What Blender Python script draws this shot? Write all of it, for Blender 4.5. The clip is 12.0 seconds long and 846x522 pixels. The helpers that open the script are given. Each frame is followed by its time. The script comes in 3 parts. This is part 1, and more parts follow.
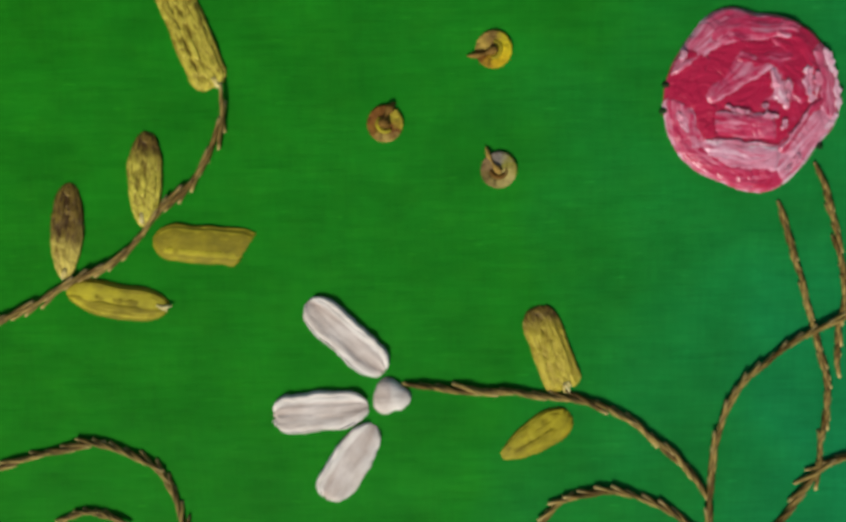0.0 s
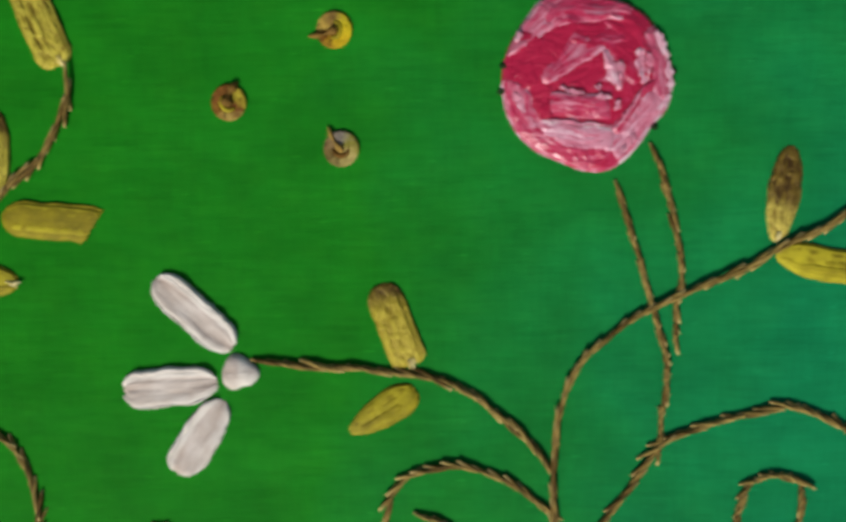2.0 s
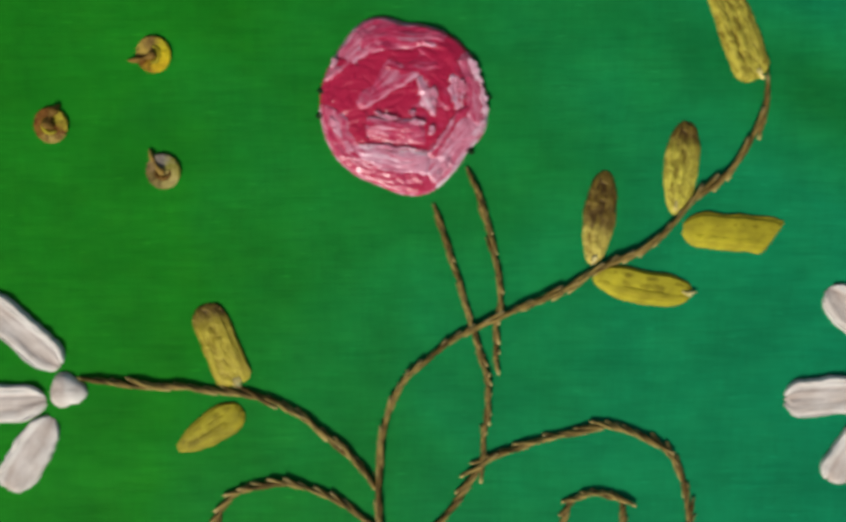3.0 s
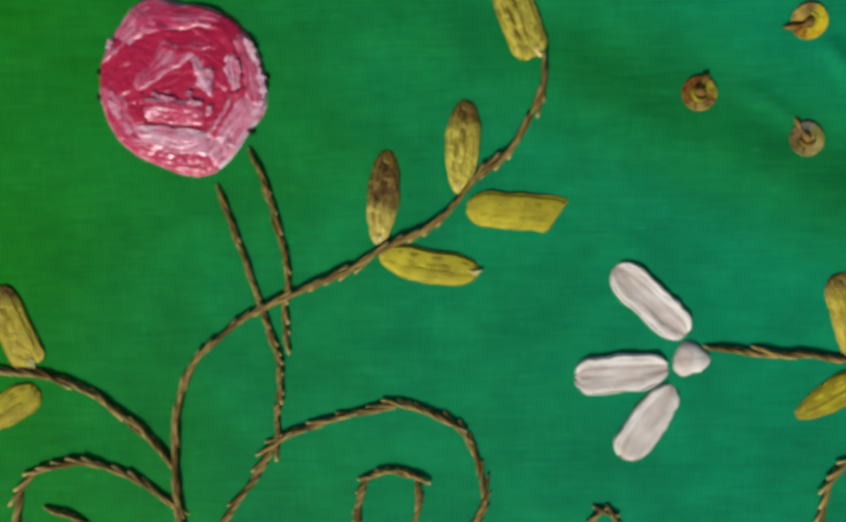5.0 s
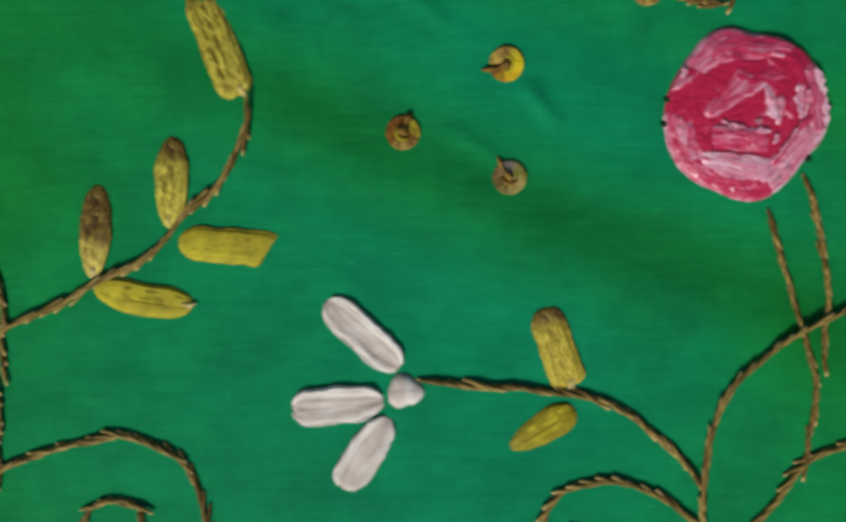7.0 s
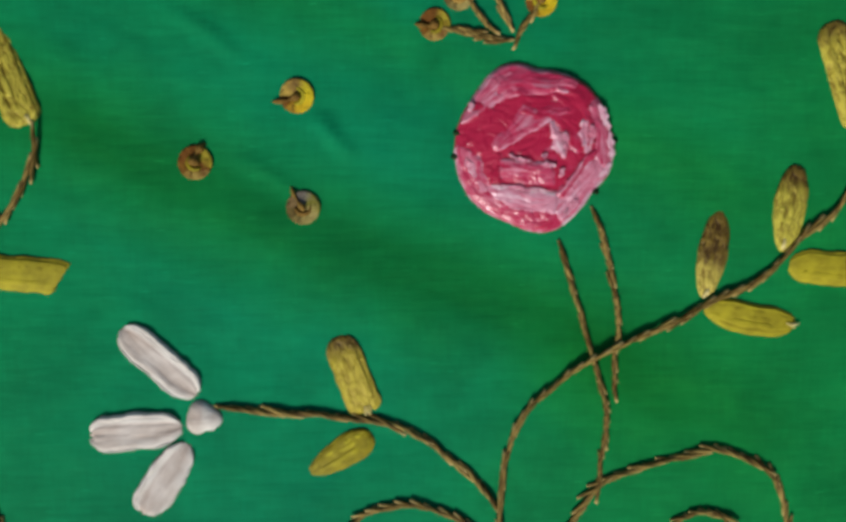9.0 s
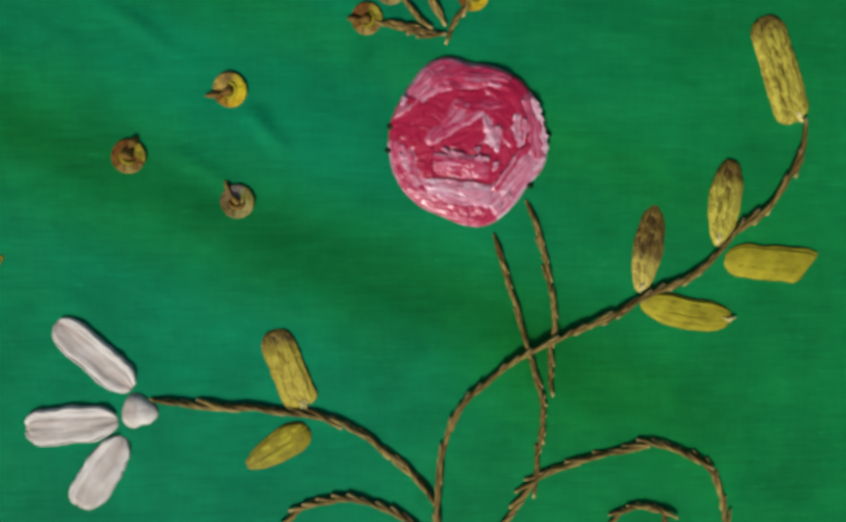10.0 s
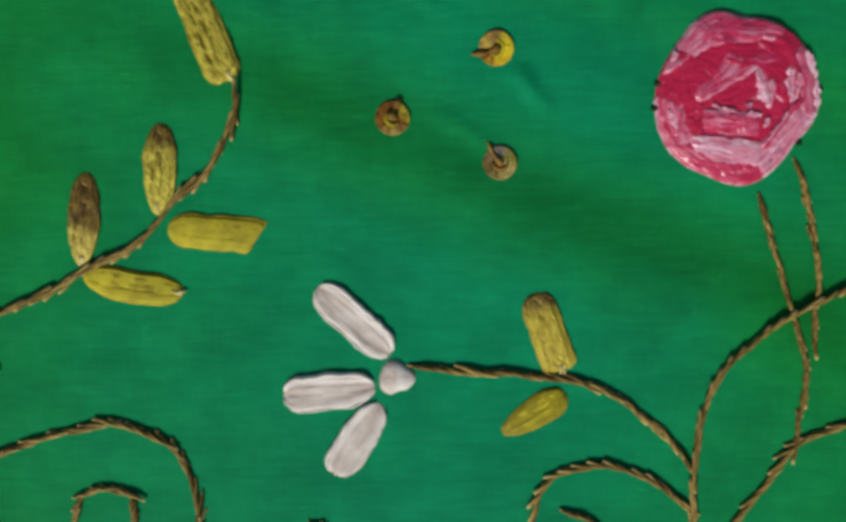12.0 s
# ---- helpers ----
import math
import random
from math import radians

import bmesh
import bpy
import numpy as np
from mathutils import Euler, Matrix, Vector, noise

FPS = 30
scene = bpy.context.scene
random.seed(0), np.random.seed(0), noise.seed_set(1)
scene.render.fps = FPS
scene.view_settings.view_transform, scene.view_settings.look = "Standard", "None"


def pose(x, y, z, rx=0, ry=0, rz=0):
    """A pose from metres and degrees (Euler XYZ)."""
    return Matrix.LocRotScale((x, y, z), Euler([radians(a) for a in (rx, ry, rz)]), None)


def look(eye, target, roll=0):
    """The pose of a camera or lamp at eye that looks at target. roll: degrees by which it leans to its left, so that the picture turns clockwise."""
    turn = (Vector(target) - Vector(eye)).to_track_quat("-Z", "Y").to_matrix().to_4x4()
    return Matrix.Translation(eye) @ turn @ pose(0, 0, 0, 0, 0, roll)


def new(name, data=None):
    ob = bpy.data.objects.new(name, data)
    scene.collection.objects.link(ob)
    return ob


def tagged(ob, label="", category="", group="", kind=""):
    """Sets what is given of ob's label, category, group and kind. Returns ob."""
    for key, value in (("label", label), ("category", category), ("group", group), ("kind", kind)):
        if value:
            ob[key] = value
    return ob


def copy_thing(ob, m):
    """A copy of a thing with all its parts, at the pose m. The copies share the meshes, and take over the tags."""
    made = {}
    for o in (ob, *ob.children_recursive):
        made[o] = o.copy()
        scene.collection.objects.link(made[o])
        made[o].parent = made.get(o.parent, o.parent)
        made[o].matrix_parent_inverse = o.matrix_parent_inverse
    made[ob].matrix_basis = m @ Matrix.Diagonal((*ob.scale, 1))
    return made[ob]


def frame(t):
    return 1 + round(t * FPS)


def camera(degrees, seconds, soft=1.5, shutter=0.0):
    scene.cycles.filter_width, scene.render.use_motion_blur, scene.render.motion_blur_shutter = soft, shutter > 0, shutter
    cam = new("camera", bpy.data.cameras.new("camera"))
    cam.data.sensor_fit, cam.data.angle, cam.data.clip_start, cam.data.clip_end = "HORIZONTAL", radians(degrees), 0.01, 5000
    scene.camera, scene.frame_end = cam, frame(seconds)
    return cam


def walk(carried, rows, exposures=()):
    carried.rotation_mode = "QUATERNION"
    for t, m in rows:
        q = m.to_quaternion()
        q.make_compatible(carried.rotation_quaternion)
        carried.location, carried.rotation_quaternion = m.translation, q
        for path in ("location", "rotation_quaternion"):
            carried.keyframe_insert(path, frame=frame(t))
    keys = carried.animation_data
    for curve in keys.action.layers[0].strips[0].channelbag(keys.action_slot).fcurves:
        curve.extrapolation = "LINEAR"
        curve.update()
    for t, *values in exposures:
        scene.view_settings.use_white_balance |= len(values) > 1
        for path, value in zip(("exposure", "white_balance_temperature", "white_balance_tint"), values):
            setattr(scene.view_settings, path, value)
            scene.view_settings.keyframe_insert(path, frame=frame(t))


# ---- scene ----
MM = 0.001
PERIOD = 113.0          # mm, one repeat of the embroidered border
cam = camera(60.0, 12.0, soft=3.6, shutter=0.4)
PATH = [
    (0, -0.04040, 0.00763, 0.09403, -6.49, 0.75, -1.19),
    (0.5, -0.04119, 0.00760, 0.09407, -6.63, 0.71, -1.01),
    (1, -0.03860, 0.00706, 0.09409, -6.54, 0.74, -0.92),
    (1.5, -0.03449, 0.00743, 0.09472, -6.52, 0.59, -0.88),
    (2, -0.02107, 0.00439, 0.09575, -6.39, 0.26, -0.92),
    (2.5, -0.01059, 0.00620, 0.09667, -6.09, -0.06, -0.83),
    (3, 0.00183, 0.00739, 0.09691, -6.57, -0.12, -0.59),
    (3.5, 0.01117, 0.00604, 0.09797, -6.64, -0.61, -0.62),
    (3.7, 0.01247, 0.00607, 0.09810, -6.76, -0.65, -0.58),
    (5.3, 0.03655, 0.00638, 0.09730, -7.73, 0.41, -1.06),
    (5.5, 0.04002, 0.00706, 0.09754, -7.71, 0.41, -0.97),
    (6, 0.04846, 0.00779, 0.09878, -7.66, 0.13, -0.65),
    (6.5, 0.05527, 0.00821, 0.09895, -7.30, -0.18, -0.44),
    (7, 0.06815, 0.00916, 0.09898, -6.85, -0.69, -0.54),
    (7.5, 0.07663, 0.00674, 0.09928, -6.83, -1.69, -0.29),
    (9.3, 0.09662, 0.01479, 0.10075, -7.50, -2.57, 0.05),
    (9.5, 0.09922, 0.01421, 0.10098, -7.41, -2.52, 0.06),
    (10, 0.10187, 0.01316, 0.10111, -7.33, -2.57, 0.06),
    (10.5, 0.09524, 0.01397, 0.10082, -7.27, -2.43, -0.03),
    (11, 0.08855, 0.01332, 0.09945, -7.57, -2.16, -0.16),
    (11.5, 0.07750, 0.00933, 0.09853, -8.18, -1.48, -0.55),
    (12, 0.06883, 0.00888, 0.09877, -7.80, -1.07, -0.80),
]
walk(cam, [(t, pose(x, y, z, rx, ry, rz)) for t, x, y, z, rx, ry, rz in PATH],
     exposures=[(0, 0.0, 6500, 10), (3.0, 0.02, 6490, 10), (6.0, -0.04, 6350, 10), (7.0, -0.09, 6330, 10), (12.0, -0.09, 6320, 10)])

# ---- light: soft daylight from the near side of the table ----
SUN_AZ, SUN_EL = 203.0, 41.0     # degrees clockwise from +y, and above the table
world = bpy.data.worlds.new("sky")
scene.world = world
world.use_nodes = True
wn = world.node_tree
sky = wn.nodes.new("ShaderNodeTexSky")
sky.sky_type, sky.sun_disc = "NISHITA", False
sky.sun_elevation, sky.sun_rotation = radians(SUN_EL), radians(SUN_AZ)
wn.nodes["Background"].inputs["Strength"].default_value = 0.06
wn.links.new(sky.outputs[0], wn.nodes["Background"].inputs["Color"])
sun = new("sun", bpy.data.lights.new("sun", "SUN"))
sun.data.energy, sun.data.angle, sun.data.color = 3.55, radians(13), (1.0, 0.95, 0.88)
sun_dir = Vector((math.sin(radians(SUN_AZ)) * math.cos(radians(SUN_EL)), math.cos(radians(SUN_AZ)) * math.cos(radians(SUN_EL)), math.sin(radians(SUN_EL))))
sun.matrix_world = look(sun_dir * 2, (0, 0, 0))


# ---- materials ----
class Nodes:
    """A short way to write node trees."""

    def __init__(self, name, rough=0.6, metal=0.0):
        self.mat = bpy.data.materials.new(name)
        self.mat.use_nodes = True
        self.tree = self.mat.node_tree
        self.bsdf = self.tree.nodes["Principled BSDF"]
        self.bsdf.inputs["Roughness"].default_value = rough
        self.bsdf.inputs["Metallic"].default_value = metal

    def put(self, socket, value):
        if isinstance(value, bpy.types.NodeSocket):
            self.tree.links.new(value, socket)
        elif value is not None:
            socket.default_value = value

    def coord(self, kind="Object", scale=(1, 1, 1), turn=(0, 0, 0), obj=None):
        c = self.tree.nodes.new("ShaderNodeTexCoord")
        m = self.tree.nodes.new("ShaderNodeMapping")
        m.inputs["Scale"].default_value, m.inputs["Rotation"].default_value = scale, turn
        self.tree.links.new(c.outputs[kind], m.inputs["Vector"])
        return m.outputs[0]

    def noise(self, vec, scale=1.0, detail=3.0, rough=0.55, distort=0.0):
        n = self.tree.nodes.new("ShaderNodeTexNoise")
        for key, v in (("Vector", vec), ("Scale", scale), ("Detail", detail), ("Roughness", rough), ("Distortion", distort)):
            self.put(n.inputs[key], v)
        return n.outputs[0]

    def ramp(self, fac, stops):
        r = self.tree.nodes.new("ShaderNodeValToRGB")
        while len(r.color_ramp.elements) < len(stops):
            r.color_ramp.elements.new(0.5)
        for e, (p, c) in zip(r.color_ramp.elements, stops):
            e.position, e.color = p, (*((c,) * 3 if isinstance(c, float) else c), 1)
        self.put(r.inputs[0], fac)
        return r.outputs[0]

    def mix(self, fac, a, b, mode="MIX"):
        m = self.tree.nodes.new("ShaderNodeMix")
        m.data_type, m.blend_type = "RGBA", mode
        self.put(m.inputs["Factor"], fac)
        for key, v in (("A", a), ("B", b)):
            s = [i for i in m.inputs if i.name == key and i.type == "RGBA"][0]
            self.put(s, (*v, 1) if isinstance(v, tuple) else v)
        return [o for o in m.outputs if o.type == "RGBA"][0]

    def math(self, op, a, b=None):
        m = self.tree.nodes.new("ShaderNodeMath")
        m.operation = op
        self.put(m.inputs[0], a)
        self.put(m.inputs[1], b)
        return m.outputs[0]

    def bump(self, height, dist, strength=1.0, normal=None):
        b = self.tree.nodes.new("ShaderNodeBump")
        b.inputs["Strength"].default_value, b.inputs["Distance"].default_value = strength, dist
        self.put(b.inputs["Height"], height)
        self.put(b.inputs["Normal"], normal)
        return b.outputs[0]

    def rand(self, what="Random"):
        return self.tree.nodes.new("ShaderNodeObjectInfo").outputs[what]

    def finish(self, color=None, normal=None, rough=None, spec=None):
        self.put(self.bsdf.inputs["Base Color"], color)
        self.put(self.bsdf.inputs["Normal"], normal)
        self.put(self.bsdf.inputs["Roughness"], rough)
        self.put(self.bsdf.inputs["Specular IOR Level"], spec)
        return self.mat


def silk_material():
    """Slubbed green silk, unevenly dyed: leaf green that drifts to a bluer green along the length of the cloth."""
    n = Nodes("green_silk", 0.55)
    here = n.coord()
    split = n.tree.nodes.new("ShaderNodeSeparateXYZ")
    n.tree.links.new(here, split.inputs[0])
    cloud = n.noise(here, 22.0, 3.0)
    along = n.math("ADD", split.outputs[0], n.math("MULTIPLY", n.math("SUBTRACT", cloud, 0.5), 0.07))
    along = n.math("ADD", along, n.math("MULTIPLY", split.outputs[1], -0.22))
    drift = n.ramp(n.math("DIVIDE", n.math("ADD", along, 0.12), 0.3),
                   [(0.0, 0.0), (0.3, 0.06), (0.42, 0.36), (0.52, 0.76), (0.69, 1.0), (0.81, 0.66), (0.92, 0.5)])
    # the fold's shaded slope painted as greener colour, with a weaker band above it
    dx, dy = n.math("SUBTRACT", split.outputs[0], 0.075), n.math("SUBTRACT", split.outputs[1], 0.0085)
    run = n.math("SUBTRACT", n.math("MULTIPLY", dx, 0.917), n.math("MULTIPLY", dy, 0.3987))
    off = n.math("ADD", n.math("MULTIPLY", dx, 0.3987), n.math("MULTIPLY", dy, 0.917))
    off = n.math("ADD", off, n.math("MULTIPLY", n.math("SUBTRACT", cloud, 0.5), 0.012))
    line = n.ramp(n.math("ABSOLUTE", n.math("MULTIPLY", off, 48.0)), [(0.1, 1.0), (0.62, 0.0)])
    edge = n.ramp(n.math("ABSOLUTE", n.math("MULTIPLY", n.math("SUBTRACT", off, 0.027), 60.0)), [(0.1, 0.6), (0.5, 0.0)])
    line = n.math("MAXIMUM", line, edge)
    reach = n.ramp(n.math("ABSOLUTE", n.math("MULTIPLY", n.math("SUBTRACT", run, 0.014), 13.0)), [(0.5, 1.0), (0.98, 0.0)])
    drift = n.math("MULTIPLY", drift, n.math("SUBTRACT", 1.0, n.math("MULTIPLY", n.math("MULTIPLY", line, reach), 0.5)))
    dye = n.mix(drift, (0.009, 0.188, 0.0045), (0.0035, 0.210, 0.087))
    patch = n.noise(here, 75.0, 5.0, 0.65)
    weft = n.noise(n.coord(scale=(170, 1700, 1)), 1.0, 4.0, 0.65)
    warp = n.noise(n.coord(scale=(1700, 220, 1)), 1.0, 3.0, 0.6)
    slub = n.noise(n.coord(scale=(70, 950, 1)), 1.0, 2.0, 0.5)
    color = n.mix(1.0, dye, n.ramp(weft, [(0.3, 0.92), (0.7, 1.08)]), "MULTIPLY")
    color = n.mix(1.0, color, n.ramp(warp, [(0.3, 0.95), (0.7, 1.05)]), "MULTIPLY")
    color = n.mix(1.0, color, n.ramp(patch, [(0.3, 0.82), (0.7, 1.16)]), "MULTIPLY")
    bright = n.mix(1.0, color, (2.6, 1.8, 1.9), "MULTIPLY")
    color = n.mix(n.ramp(slub, [(0.66, 0.0), (0.80, 0.2)]), color, bright)
    fleck = n.noise(n.coord(scale=(330, 2600, 1)), 1.0, 1.0, 0.4)
    color = n.mix(n.ramp(fleck, [(0.71, 0.0), (0.80, 0.5)]), color, bright)
    nap = n.noise(n.coord(scale=(2600, 420, 1)), 1.0, 1.0, 0.4)
    color = n.mix(n.ramp(nap, [(0.75, 0.0), (0.84, 0.14)]), color, bright)
    dust = n.noise(n.coord(scale=(1, 1.6, 1)), 160.0, 5.0, 0.7)
    color = n.mix(n.ramp(dust, [(0.44, 0.0), (0.72, 0.28)]), color, n.mix(1.0, color, (2.4, 1.28, 1.2), "MULTIPLY"))
    weave = n.math("ADD", weft, n.math("MULTIPLY", warp, 0.5))
    normal = n.bump(n.math("ADD", weave, n.math("MULTIPLY", slub, 0.8)), 0.00008, 0.5)
    normal = n.bump(n.noise(n.coord(scale=(45, 100, 1)), 1.0, 3.0), 0.0012, 0.5, normal)
    return n.finish(color, normal, 0.75, 0.06)


def thread_material(name, dark, light, rough=0.5, spec=0.4, metal=0.0, grain=(1200, 7000), ends=None, split_lines=0.0):
    """Twisted thread: fine plies along the stitch, each stitch a little lighter or darker."""
    n = Nodes(name, rough, metal)
    ply = n.noise(n.coord(scale=(grain[0], grain[1], grain[1])), 1.0, 3.0, 0.6)
    blot = n.noise(n.coord(), 500.0, 2.0)
    fac = n.math("ADD", n.math("MULTIPLY", n.rand(), 0.5), n.math("MULTIPLY", ply, 0.55))
    color = n.mix(n.ramp(fac, [(0.25, 0.0), (0.85, 1.0)]), dark, light)
    color = n.mix(1.0, color, n.ramp(blot, [(0.3, 0.75), (0.7, 1.2)]), "MULTIPLY")
    if split_lines:
        gap = n.noise(n.coord(scale=(45, 1000, 1)), 1.0, 4.0, 0.65, 0.3)
        color = n.mix(1.0, color, n.ramp(gap, [(0.30, 1.0 - split_lines), (0.39, 1.0), (0.70, 1.12)]), "MULTIPLY")
    if ends:
        split = n.tree.nodes.new("ShaderNodeSeparateXYZ")
        n.tree.links.new(n.coord("UV"), split.inputs[0])
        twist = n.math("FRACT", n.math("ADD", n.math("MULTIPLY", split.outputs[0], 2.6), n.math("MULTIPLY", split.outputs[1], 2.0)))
        # shade in the grooves between plies, painted into the colour and the bump
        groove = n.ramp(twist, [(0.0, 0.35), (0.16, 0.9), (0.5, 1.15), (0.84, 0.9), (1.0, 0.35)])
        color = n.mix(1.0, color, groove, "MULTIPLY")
        ply = n.math("ADD", n.math("MULTIPLY", ply, 0.5), groove)
        color = n.mix(n.ramp(split.outputs[0], [(0.0, 0.7), (0.12, 0.0), (0.78, 0.0), (1.0, 0.9)]), color, ends)
    return n.finish(color, n.bump(ply, 0.00012, 0.8), None, spec)


def zari_material(name, dark, light, tone_edge):
    """Metallic thread; its granular glint and the shading towards the leaf's tip are put into the colour. The last
    number: how far up that shading is full.
    """
    n = Nodes(name, 0.45, 0.2)
    patch = n.noise(n.coord(scale=(0.5, 1.2, 1.0)), 1500.0, 4.0, 0.65, 0.8)
    broad = n.noise(n.coord(), 260.0, 2.0)
    split = n.tree.nodes.new("ShaderNodeSeparateXYZ")
    n.tree.links.new(n.coord("UV"), split.inputs[0])
    # brown shading of the leaf's far end, painted along its length
    tip_shade = n.ramp(n.math("ADD", split.outputs[0], n.math("MULTIPLY", n.math("SUBTRACT", broad, 0.5), 0.5)), [(tone_edge - 0.3, 0.0), (tone_edge, 1.0)])
    body_tone = n.mix(n.ramp(patch, [(0.35, 0.0), (0.56, 1.0)]), dark, light)
    shaded_tip = n.mix(n.ramp(patch, [(0.40, 0.0), (0.64, 1.0)]), (0.060, 0.028, 0.004), (0.25, 0.165, 0.02))
    return n.finish(n.mix(tip_shade, body_tone, shaded_tip), n.bump(patch, 0.0004, 0.8), None, 0.35)


def ribbon_material():
    """Rose ribbon: crimson satin whose sheen is painted as pale pink streaks along the ribbon."""
    n = Nodes("rose_ribbon", 0.3)
    streak = n.noise(n.coord("UV", (1.2, 3.2, 1)), 1.7, 4.0, 0.58, 0.8)
    thin = n.noise(n.coord("UV", (1.6, 13.0, 1)), 1.6, 3.0, 0.6, 0.5)
    rubbed = n.noise(n.coord(), 620.0, 3.0, 0.6, 0.6)
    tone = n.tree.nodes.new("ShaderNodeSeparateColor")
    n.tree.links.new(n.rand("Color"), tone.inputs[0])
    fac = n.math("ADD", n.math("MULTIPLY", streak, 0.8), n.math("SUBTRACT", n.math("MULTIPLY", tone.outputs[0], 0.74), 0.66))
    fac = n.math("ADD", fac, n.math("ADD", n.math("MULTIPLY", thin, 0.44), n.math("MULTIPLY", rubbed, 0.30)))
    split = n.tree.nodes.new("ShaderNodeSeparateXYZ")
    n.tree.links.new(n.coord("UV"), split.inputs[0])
    # pale rim, and highlights along the fold lips, put into the colour
    tone_edge = n.ramp(split.outputs[1], [(0.0, 0.34), (0.10, 0.10), (0.18, 0.0), (0.80, 0.0), (0.90, 0.16), (0.96, 0.20)])
    fac = n.math("ADD", fac, n.math("MULTIPLY", tone_edge, n.ramp(rubbed, [(0.35, 0.2), (0.6, 1.2)])))
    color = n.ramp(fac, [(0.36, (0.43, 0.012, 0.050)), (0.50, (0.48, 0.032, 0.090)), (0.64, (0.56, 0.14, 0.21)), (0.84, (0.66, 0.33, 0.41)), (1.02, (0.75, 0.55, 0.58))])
    crush = n.noise(n.coord(scale=(300, 380, 300)), 1.0, 3.0, 0.55, 1.2)
    normal = n.bump(crush, 0.0009, 0.55)
    n.bsdf.inputs["Coat Weight"].default_value = 0.06
    n.bsdf.inputs["Coat Roughness"].default_value = 0.14
    return n.finish(color, normal, n.ramp(streak, [(0.3, 0.24), (0.7, 0.36)]), 0.55)


def white_material(name, middle_shade):
    """Ivory ribbon; the number says how far beige-pink shading of its sunken middle is put into the colour."""
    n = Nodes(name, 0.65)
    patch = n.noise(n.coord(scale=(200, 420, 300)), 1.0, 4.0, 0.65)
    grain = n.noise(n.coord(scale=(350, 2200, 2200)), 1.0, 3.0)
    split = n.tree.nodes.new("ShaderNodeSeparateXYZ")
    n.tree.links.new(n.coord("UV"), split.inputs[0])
    # where the hollow's shade is painted, across the ribbon
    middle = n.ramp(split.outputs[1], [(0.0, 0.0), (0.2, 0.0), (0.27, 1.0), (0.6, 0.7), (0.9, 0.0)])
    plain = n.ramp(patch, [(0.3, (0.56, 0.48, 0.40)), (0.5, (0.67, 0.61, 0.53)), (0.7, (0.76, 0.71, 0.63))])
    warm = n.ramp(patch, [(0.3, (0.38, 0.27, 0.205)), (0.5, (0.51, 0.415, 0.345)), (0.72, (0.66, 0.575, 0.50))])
    color = n.mix(n.math("MULTIPLY", middle, middle_shade), plain, warm)
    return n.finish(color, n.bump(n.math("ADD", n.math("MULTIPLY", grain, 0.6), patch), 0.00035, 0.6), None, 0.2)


def foil_material(name, tones):
    """Foil lacquer on a sequin, its reflections painted as patches round the disc; tones: colours from its left edge
    round by the bottom.
    """
    n = Nodes(name, 0.5, 0.1)
    warp = n.noise(n.coord(scale=(1, 1, 0.2)), 620.0, 3.0, 0.6, 0.5)
    mottle = n.noise(n.coord(), 1300.0, 3.0, 0.65)
    turn = n.tree.nodes.new("ShaderNodeTexGradient")
    turn.gradient_type = "RADIAL"
    n.tree.links.new(n.coord(), turn.inputs[0])
    fac = n.math("ADD", turn.outputs[1], n.math("MULTIPLY", n.math("SUBTRACT", warp, 0.5), 0.45))
    color = n.ramp(fac, [((i + 0.5) / len(tones), c) for i, c in enumerate(tones)])
    color = n.mix(1.0, color, n.ramp(mottle, [(0.34, 0.4), (0.46, 0.9), (0.68, 1.2)]), "MULTIPLY")
    return n.finish(color, n.bump(mottle, 0.0003, 0.7), 0.6, 0.12)


def wood_material():
    n = Nodes("table_wood", 0.5)
    grain = n.noise(n.coord(scale=(4, 60, 4)), 1.0, 4.0, 0.6, 0.6)
    return n.finish(n.ramp(grain, [(0.3, (0.13, 0.07, 0.035)), (0.7, (0.26, 0.15, 0.08))]), n.bump(grain, 0.0005, 0.4))


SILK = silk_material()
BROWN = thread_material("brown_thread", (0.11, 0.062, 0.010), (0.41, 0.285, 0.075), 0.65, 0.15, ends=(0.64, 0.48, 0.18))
PALE = thread_material("pale_yellow_thread", (0.70, 0.57, 0.17), (0.84, 0.74, 0.36), 0.6, 0.15)
TAN = thread_material("tan_thread", (0.13, 0.06, 0.010), (0.40, 0.25, 0.055), 0.65, 0.1)
YELLOW = thread_material("yellow_thread", (0.23, 0.185, 0.006), (0.46, 0.395, 0.020), 0.6, 0.2, split_lines=0.6)
ZARI = zari_material("gold_zari", (0.18, 0.12, 0.006), (0.63, 0.55, 0.065), 0.86)
ZARI_BRIGHT = zari_material("bright_zari", (0.20, 0.13, 0.006), (0.58, 0.49, 0.055), 1.12)
ZARI_SOFT = zari_material("mustard_zari", (0.27, 0.195, 0.008), (0.47, 0.38, 0.03), 0.95)
ZARI_DARK = zari_material("dark_tip_zari", (0.18, 0.105, 0.006), (0.64, 0.52, 0.09), 0.58)
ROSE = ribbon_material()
IVORY = white_material("ivory_ribbon", 0.1)
SHADED_IVORY = white_material("shaded_ivory_ribbon", 0.85)
